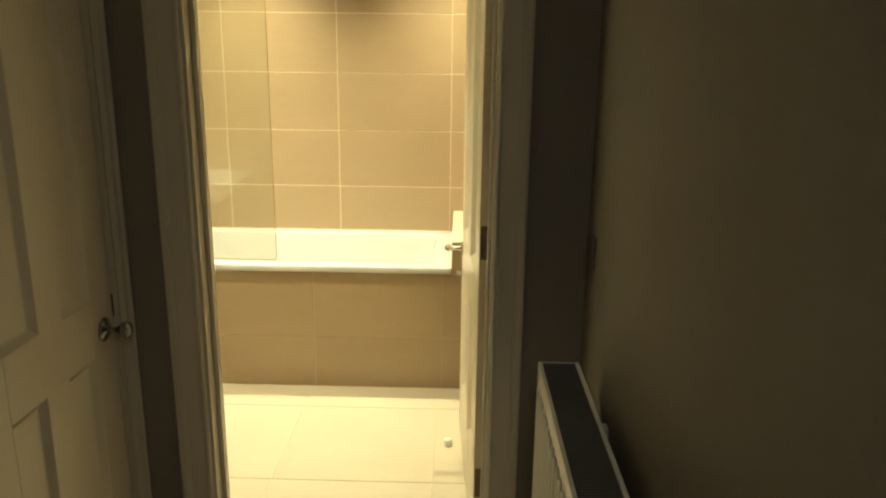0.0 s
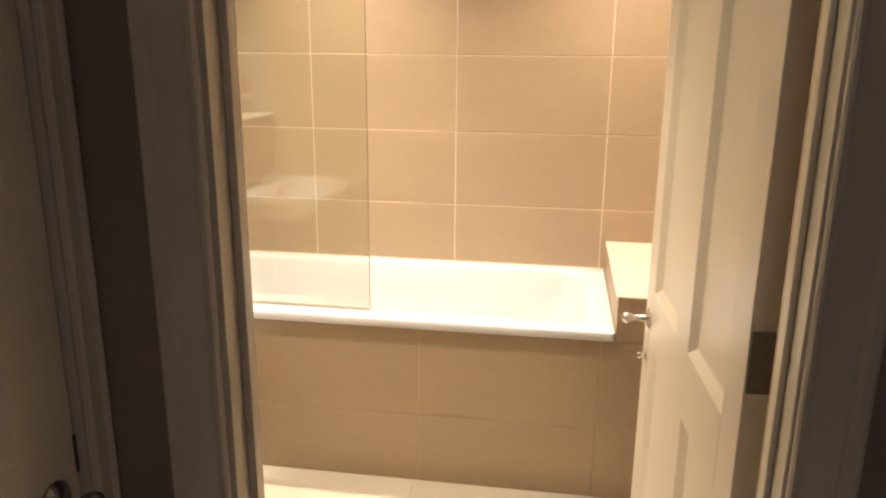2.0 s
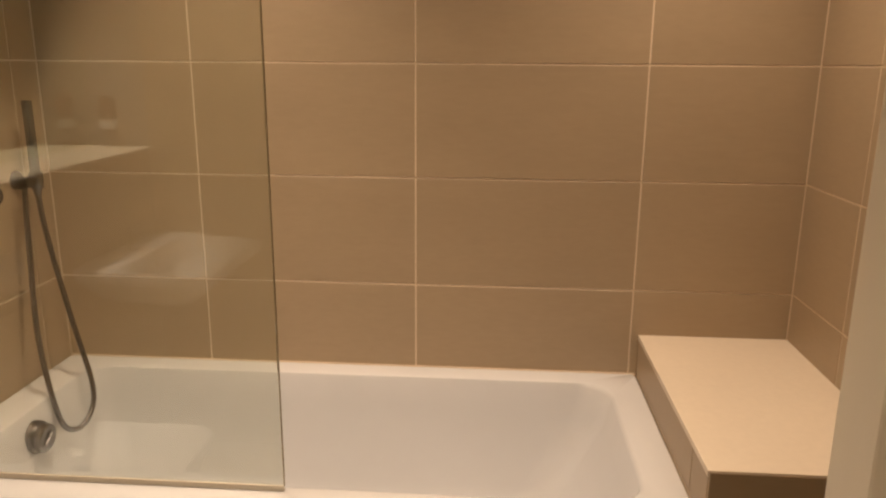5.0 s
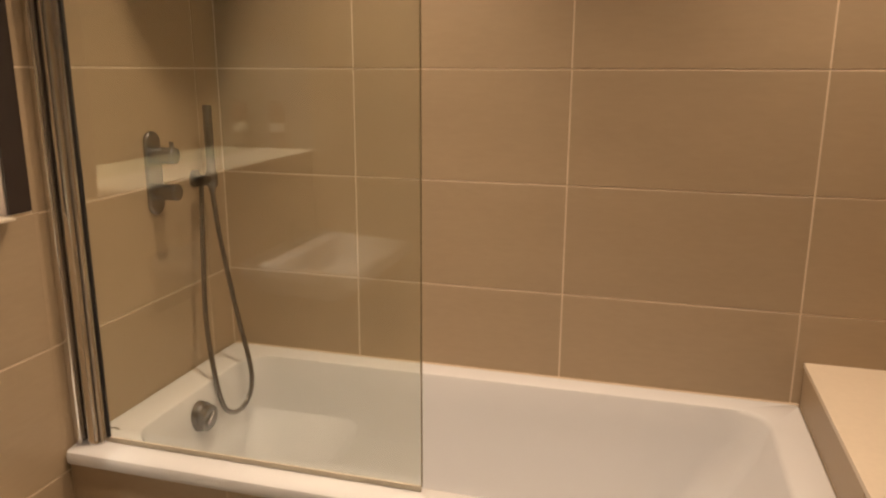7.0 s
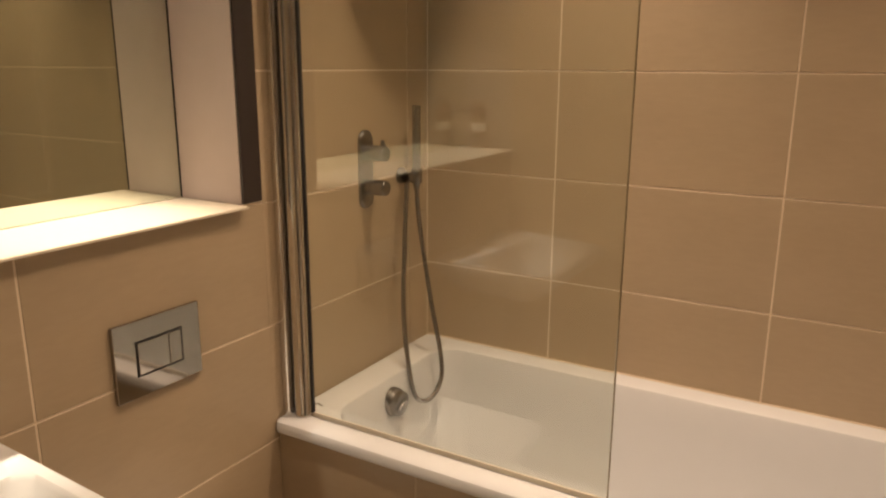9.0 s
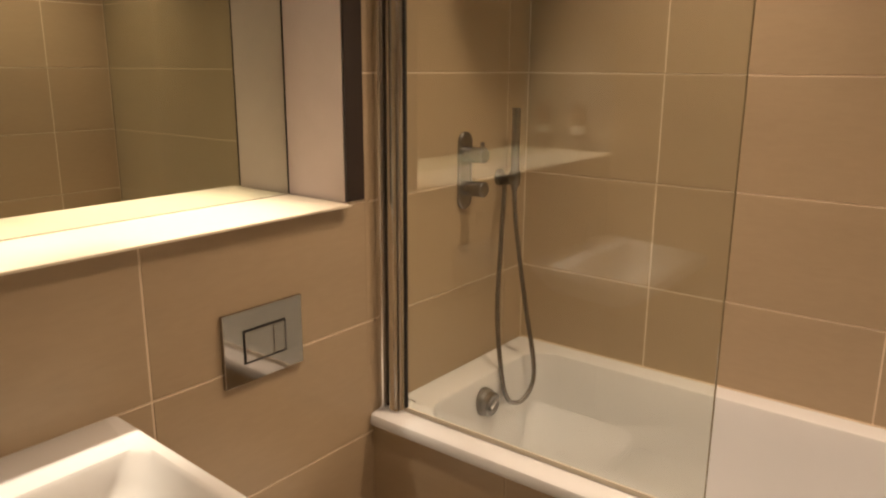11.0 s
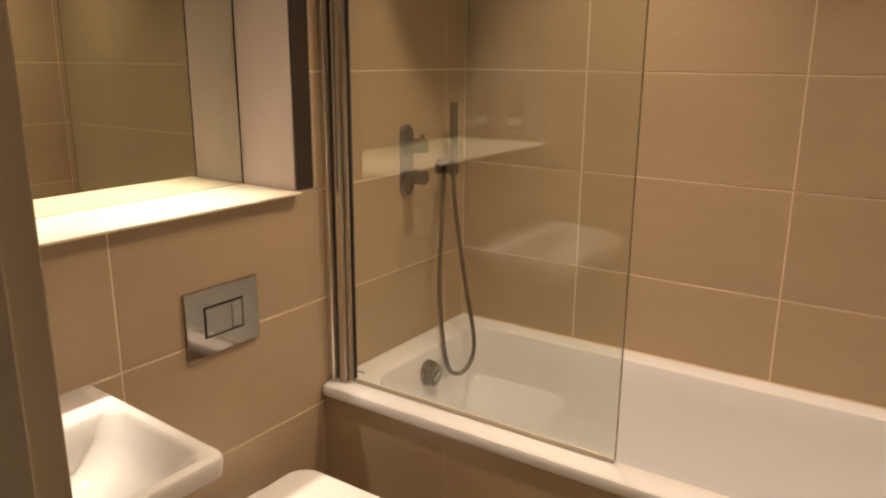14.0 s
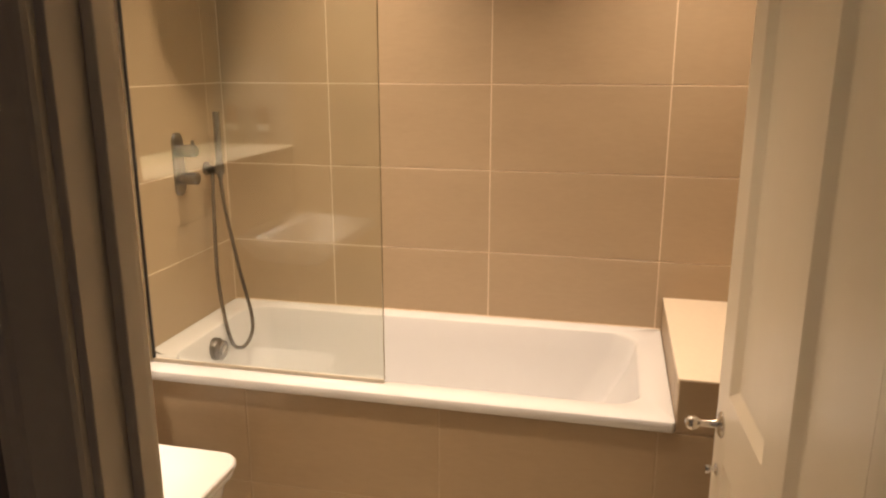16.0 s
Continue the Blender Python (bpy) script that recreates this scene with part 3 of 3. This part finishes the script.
part("hose", tube([(XL + 0.052, HY + 0.006, 1.112), (XL + 0.060, HY + 0.010, 1.0), (XL + 0.105, HY + 0.000, 0.78), (XL + 0.155, HY - 0.02, 0.60), (XL + 0.165, HY - 0.055, 0.53), (XL + 0.150, HY - 0.105, 0.502), (XL + 0.125, HY - 0.135, 0.55),
                   (XL + 0.080, HY - 0.110, 0.75), (XL + 0.058, HY - 0.070, 0.95), (XL + 0.048, HY - 0.040, 1.135)], 0.0072), DULL_STEEL, shower, "ribbed metal hose", True)

OX, OY, OZ = -1.40, 3.765, 2.06
rose = thing("overhead_shower", (XL, OY, OZ), "round chrome overhead shower on a wall arm", "shower head")
om = Matrix.Translation((OX, OY, OZ))
part("flange", lathe([(0.027, -0.001), (0.027, 0.006), (0.012, 0.010)], Matrix.Translation((XL, OY, OZ + 0.062)) @ pose(0, 0, 0, 0, 90, 0), 24), DULL_STEEL, rose, "round wall flange", True)
part("arm", tube([(XL + 0.003, OY, OZ + 0.062), (XL + 0.15, OY, OZ + 0.066), (OX - 0.05, OY, OZ + 0.066), (OX - 0.012, OY, OZ + 0.056), (OX, OY, OZ + 0.02)], 0.010), DULL_STEEL, rose, "bent chrome arm", True)
part("head", lathe([(0, 0.022), (0.016, 0.022), (0.022, 0.012), (0.094, 0.007), (0.100, 0.003), (0.099, -0.002), (0.09, -0.004), (0, -0.004)], om, 40), DULL_STEEL, rose, "flat round spray plate", True)

clip = thing("plug_chain", (XL + 0.03, 3.475, RIM), "tiny bright metal chain end on the bath rim", "chain")
for k in range(4):
    part("link", tube([(XL + 0.014 + 0.011 * k, 3.470 + 0.004 * (k % 2), RIM + 0.003), (XL + 0.020 + 0.011 * k, 3.474 - 0.004 * (k % 2), RIM + 0.006), (XL + 0.026 + 0.011 * k, 3.471, RIM + 0.003)], 0.0016, 6, 4), STEEL, clip)

# ---- flush plate ----
FY, FZ = 3.030, 0.898
flush = thing("flush_plate", (XL, FY, FZ), "chrome dual flush plate on the tiled wall", "flush plate")
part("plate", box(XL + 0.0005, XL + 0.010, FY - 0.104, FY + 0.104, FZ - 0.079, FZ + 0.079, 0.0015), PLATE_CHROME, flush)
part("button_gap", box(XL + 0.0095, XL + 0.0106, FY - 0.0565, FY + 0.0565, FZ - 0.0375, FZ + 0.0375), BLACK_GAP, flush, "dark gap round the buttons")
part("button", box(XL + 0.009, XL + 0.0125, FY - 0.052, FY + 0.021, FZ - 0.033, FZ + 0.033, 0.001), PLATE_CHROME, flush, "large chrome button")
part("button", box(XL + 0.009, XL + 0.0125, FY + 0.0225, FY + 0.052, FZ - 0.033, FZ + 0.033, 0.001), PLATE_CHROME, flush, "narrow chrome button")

# ---- toilet ----
wc = thing("toilet", (-1.45, FY, 0), "white wall-hung toilet with closed flat lid", "toilet")
W0, W1 = FY - 0.180, FY + 0.180
bowl = [rounded(XL + 0.002, -1.42, FY - 0.10, FY + 0.10, 0.05, 0.07), rounded(XL + 0.002, -1.36, FY - 0.13, FY + 0.13, 0.08, 0.12), rounded(XL + 0.002, -1.29, FY - 0.165, FY + 0.165, 0.10, 0.24),
        rounded(XL + 0.002, -1.255, W0 + 0.004, W1 - 0.004, 0.11, 0.36), rounded(XL + 0.002, -1.25, W0 + 0.004, W1 - 0.004, 0.11, 0.385), rounded(XL + 0.006, -1.255, W0 + 0.01, W1 - 0.01, 0.10, 0.39)]
bowl, LIFT = [[(x, y, z + 0.013) for x, y, z in loop] for loop in bowl], 0.013
part("bowl", loft(bowl), CERAMIC, wc, "", True)
seat = [rounded(-1.655, -1.246, W0, W1, 0.07, 0.391), rounded(-1.657, -1.243, W0 - 0.002, W1 + 0.002, 0.07, 0.396), rounded(-1.657, -1.243, W0 - 0.002, W1 + 0.002, 0.07, 0.404), rounded(-1.655, -1.246, W0, W1, 0.07, 0.407)]
part("seat", loft([[(x, y, z + LIFT) for x, y, z in loop] for loop in seat]), CERAMIC, wc, "", True)
lid = [rounded(-1.655, -1.243, W0 - 0.001, W1 + 0.001, 0.06, 0.409), rounded(-1.658, -1.240, W0 - 0.004, W1 + 0.004, 0.06, 0.413), rounded(-1.658, -1.240, W0 - 0.004, W1 + 0.004, 0.06, 0.424),
       rounded(-1.654, -1.244, W0, W1, 0.058, 0.429), rounded(-1.62, -1.28, W0 + 0.04, W1 - 0.04, 0.04, 0.431)]
part("lid", loft([[(x, y, z + LIFT) for x, y, z in loop] for loop in lid]), CERAMIC, wc, "flat closed lid", True)
for y in (FY - 0.08, FY + 0.08):
    part("lid_hinge", box(-1.685, -1.652, y - 0.02, y + 0.02, 0.402, 0.425, 0.004), CHROME, wc)

# ---- basin and tap ----
BZ, SY0, SY1, SXF = 0.840, YF + 0.004, 2.703, -1.306
basin = thing("basin", (-1.5, 2.46, 0.68), "white rectangular wall-hung ceramic basin", "basin")
CY = (SY0 + SY1) / 2
loops = [
    rounded(XL + 0.001, SXF - 0.150, SY0 + 0.150, SY1 - 0.150, 0.030, BZ - 0.150), rounded(XL + 0.001, SXF - 0.100, SY0 + 0.095, SY1 - 0.095, 0.040, BZ - 0.120),
    rounded(XL + 0.001, SXF - 0.055, SY0 + 0.055, SY1 - 0.055, 0.035, BZ - 0.085), rounded(XL - 0.015, SXF - 0.018, SY0 + 0.018, SY1 - 0.018, 0.028, BZ - 0.050),
    rounded(XL - 0.015, SXF - 0.002, SY0 + 0.002, SY1 - 0.002, 0.024, BZ - 0.036), rounded(XL - 0.015, SXF, SY0, SY1, 0.024, BZ - 0.008), rounded(XL - 0.013, SXF - 0.003, SY0 + 0.003, SY1 - 0.003, 0.023, BZ - 0.002),
    rounded(XL - 0.010, SXF - 0.008, SY0 + 0.008, SY1 - 0.008, 0.022, BZ),
    rounded(XL + 0.120, SXF - 0.022, SY0 + 0.024, SY1 - 0.024, 0.030, BZ - 0.0005), rounded(XL + 0.125, SXF - 0.029, SY0 + 0.031, SY1 - 0.031, 0.034, BZ - 0.007),
    rounded(XL + 0.131, SXF - 0.048, SY0 + 0.048, SY1 - 0.048, 0.045, BZ - 0.042), rounded(XL + 0.137, SXF - 0.082, SY0 + 0.078, SY1 - 0.078, 0.055, BZ - 0.076),
    rounded(XL + 0.146, SXF - 0.122, SY0 + 0.118, SY1 - 0.118, 0.050, BZ - 0.098), rounded(XL + 0.160, SXF - 0.150, SY0 + 0.160, SY1 - 0.160, 0.040, BZ - 0.108),
    rounded(XL + 0.180, SXF - 0.165, SY0 + 0.200, SY1 - 0.200, 0.025, BZ - 0.113),
]
loops = [[(x, y, z + 0.011 * (2 * (SXF - x) / (SXF - XL) - 1)) for x, y, z in loop] for loop in loops]
part("bowl", loft(loops), CERAMIC, basin, "", True)
part("waste", lathe([(0.028, 0), (0.026, 0.003), (0, 0.004)], Matrix.Translation((-1.50, CY, BZ - 0.1145)), 20), CHROME, basin, "chrome waste", True)
part("overflow", lathe([(0.010, -0.001), (0.010, 0.002), (0.007, 0.002), (0.006, -0.004), (0, -0.004)], Matrix.Translation((XL + 0.1315, CY + 0.012, BZ - 0.045)) @ pose(0, 0, 0, 0, 86, 0), 20), BLACK_GAP, basin, "dark round overflow hole", True)
TX, TY = XL + 0.055, CY
BZ = BZ + 0.0045
tap = thing("tap", (TX, TY, BZ), "chrome mixer tap with flat spout and lever", "tap")
part("base_ring", lathe([(0.026, 0), (0.026, 0.005), (0.022, 0.007)], Matrix.Translation((TX, TY, BZ)), 24), DULL_STEEL, tap, "", True)
part("body", lathe([(0.020, 0.005), (0.020, 0.080), (0.018, 0.085), (0, 0.085)], Matrix.Translation((TX, TY, BZ)), 28), CHROME, tap, "", True)
part("spout", box(TX + 0.005, TX + 0.100, TY - 0.013, TY + 0.013, BZ + 0.045, BZ + 0.063, 0.003), CHROME, tap, "flat rectangular spout")
part("lever", box(TX - 0.018, TX + 0.062, TY - 0.009, TY + 0.009, BZ + 0.088, BZ + 0.098, 0.003), CHROME, tap, "flat lever")

# ---- soap bottle in a wall bracket at the recess's end ----
PX, PY, PZ = -1.830, YF + 0.040, 1.199
bottle = thing("soap_bottle", (PX, PY, PZ), "dark soap bottle with white label in a chrome bracket", "soap bottle")
bmt = Matrix.Translation((PX, PY, PZ))
part("body", lathe([(0, 0.0045), (0.026, 0.0045), (0.028, 0.008), (0.028, 0.118), (0.024, 0.126), (0, 0.126)], bmt, 24), SOAP, bottle, "", True)
part("label", lathe([(0.0282, 0.022), (0.0286, 0.0225), (0.0286, 0.0545), (0.0282, 0.055)], bmt, 24), PAPER, bottle, "white paper label", True)
part("cap", lathe([(0.024, 0.1255), (0.027, 0.127), (0.027, 0.137), (0.024, 0.139), (0, 0.139)], bmt, 24), CHROME, bottle, "bright metal cap", True)
part("bracket", lathe([(0, 0), (0.034, 0), (0.035, 0.002), (0.034, 0.004), (0, 0.004)], bmt, 24), CHROME, bottle, "small chrome wall bracket", True)
part("bracket_arm", box(PX - 0.010, PX + 0.010, YF, PY - 0.025, PZ - 0.004, PZ + 0.003, 0.001), CHROME, bottle)

# ---- tiles, each a piece of its wall ----
TILE_MESHES = {}


def tile_mesh(w, h, mat, joint):
    """One tile of w by h with eased edges; local z points out of the wall."""
    key = (round(w, 3), round(h, 3), mat.name)
    if key not in TILE_MESHES:
        a, b, e, d = w / 2 - joint / 2, h / 2 - joint / 2, 0.0007, 0.007
        b_m = bmesh.new()
        rings = [[b_m.verts.new((sx * (a - i), sy * (b - i), z)) for sx, sy in ((-1, -1), (1, -1), (1, 1), (-1, 1))] for i, z in ((0, -d), (0, -e), (e, 0))]
        for p, q in zip(rings, rings[1:]):
            for i in range(4):
                b_m.faces.new((p[i], p[(i + 1) % 4], q[(i + 1) % 4], q[i]))
        b_m.faces.new(rings[-1])
        TILE_MESHES[key] = finish("tile", b_m, mat)
    return TILE_MESHES[key]


def lay(parent, origin, u, v, cols, rows, mat=TILE, joint=0.0047, skip=None):
    """Tiles between the joints cols (along u) and rows (along v), on the plane through origin."""
    o, u, v = Vector(origin), Vector(u), Vector(v)
    n = u.cross(v)
    for a0, a1 in zip(cols, cols[1:]):
        for b0, b1 in zip(rows, rows[1:]):
            if a1 - a0 < 0.012 or b1 - b0 < 0.012 or (skip and skip((a0 + a1) / 2, (b0 + b1) / 2)):
                continue
            at = o + u * (a0 + a1) / 2 + v * (b0 + b1) / 2
            wob = n * random.uniform(-0.0002, 0.0002)
            ob = new("tile", tile_mesh(a1 - a0, b1 - b0, mat, joint))
            ob.parent = parent
            ob.matrix_parent_inverse = Matrix.Translation(-parent.location) if parent.type == "EMPTY" else Matrix.Identity(4)
            ob.matrix_basis = Matrix.Translation(at + wob) @ Matrix((u, v, n)).transposed().to_4x4()


def joints(lo, hi, first, pitch):
    k = math.ceil((lo - first) / pitch + 1e-6)
    out = [lo]
    while first + k * pitch < hi - 1e-6:
        out.append(first + k * pitch)
        k += 1
    return out + [hi]


ROWS = joints(0.0, CEIL, 0.25, 0.30)
lay(wall_north, (0, YB, 0), (1, 0, 0), (0, 0, 1), joints(XL, XR, -1.285, 0.60), [r for r in ROWS if r >= 0.5])
lay(wall_east, (XR, 0, 0), (0, -1, 0), (0, 0, 1), [-y for y in joints(YF, YB, YB - 0.30, 0.60)][::-1], ROWS)
WCOLS = joints(YF, YB, 2.77, 0.60)
lay(wall_west, (XL, 0, 0), (0, 1, 0), (0, 0, 1), [c for c in WCOLS if c < 3.38], [r for r in ROWS if r < 1.1] + [SHELF_Z - 0.0035])
lay(wall_west, (XL, 0, 0), (0, 1, 0), (0, 0, 1), [3.349] + [c for c in WCOLS if c > 3.4], [r for r in ROWS if r > 0.5])
lay(panel, (0, BATH_Y, 0), (1, 0, 0), (0, 0, 1), joints(XL, XR, -0.705, 0.60), [0.0, 0.255, RIM - 0.037])
lay(bench, (0, BATH_Y, 0), (1, 0, 0), (0, 0, 1), [BENCH_X, XR], [0.5715, 0.7205])
lay(bench, (BENCH_X, 0, 0), (0, -1, 0), (0, 0, 1), [-YB, -3.48, -BATH_Y - 0.002], [RIM, 0.7085])
lay(wall_south, (0, YF, 0), (-1, 0, 0), (0, 0, 1), [-XR, -JR - 0.03], ROWS)
lay(wall_south, (0, YF, 0), (-1, 0, 0), (0, 0, 1), [-JL + 0.03, 1.30, -XL], ROWS)
lay(wall_south, (0, YF, 0), (-1, 0, 0), (0, 0, 1), [-JR - 0.03, -JL + 0.03], [DOOR_H + 0.03, CEIL])
lay(floor, (0, 0, 0), (1, 0, 0), (0, 1, 0), joints(XL, XR, -0.715, 0.60), joints(YF, BATH_Y + 0.01, 2.55, 0.60), FLOOR_TILE, 0.003)
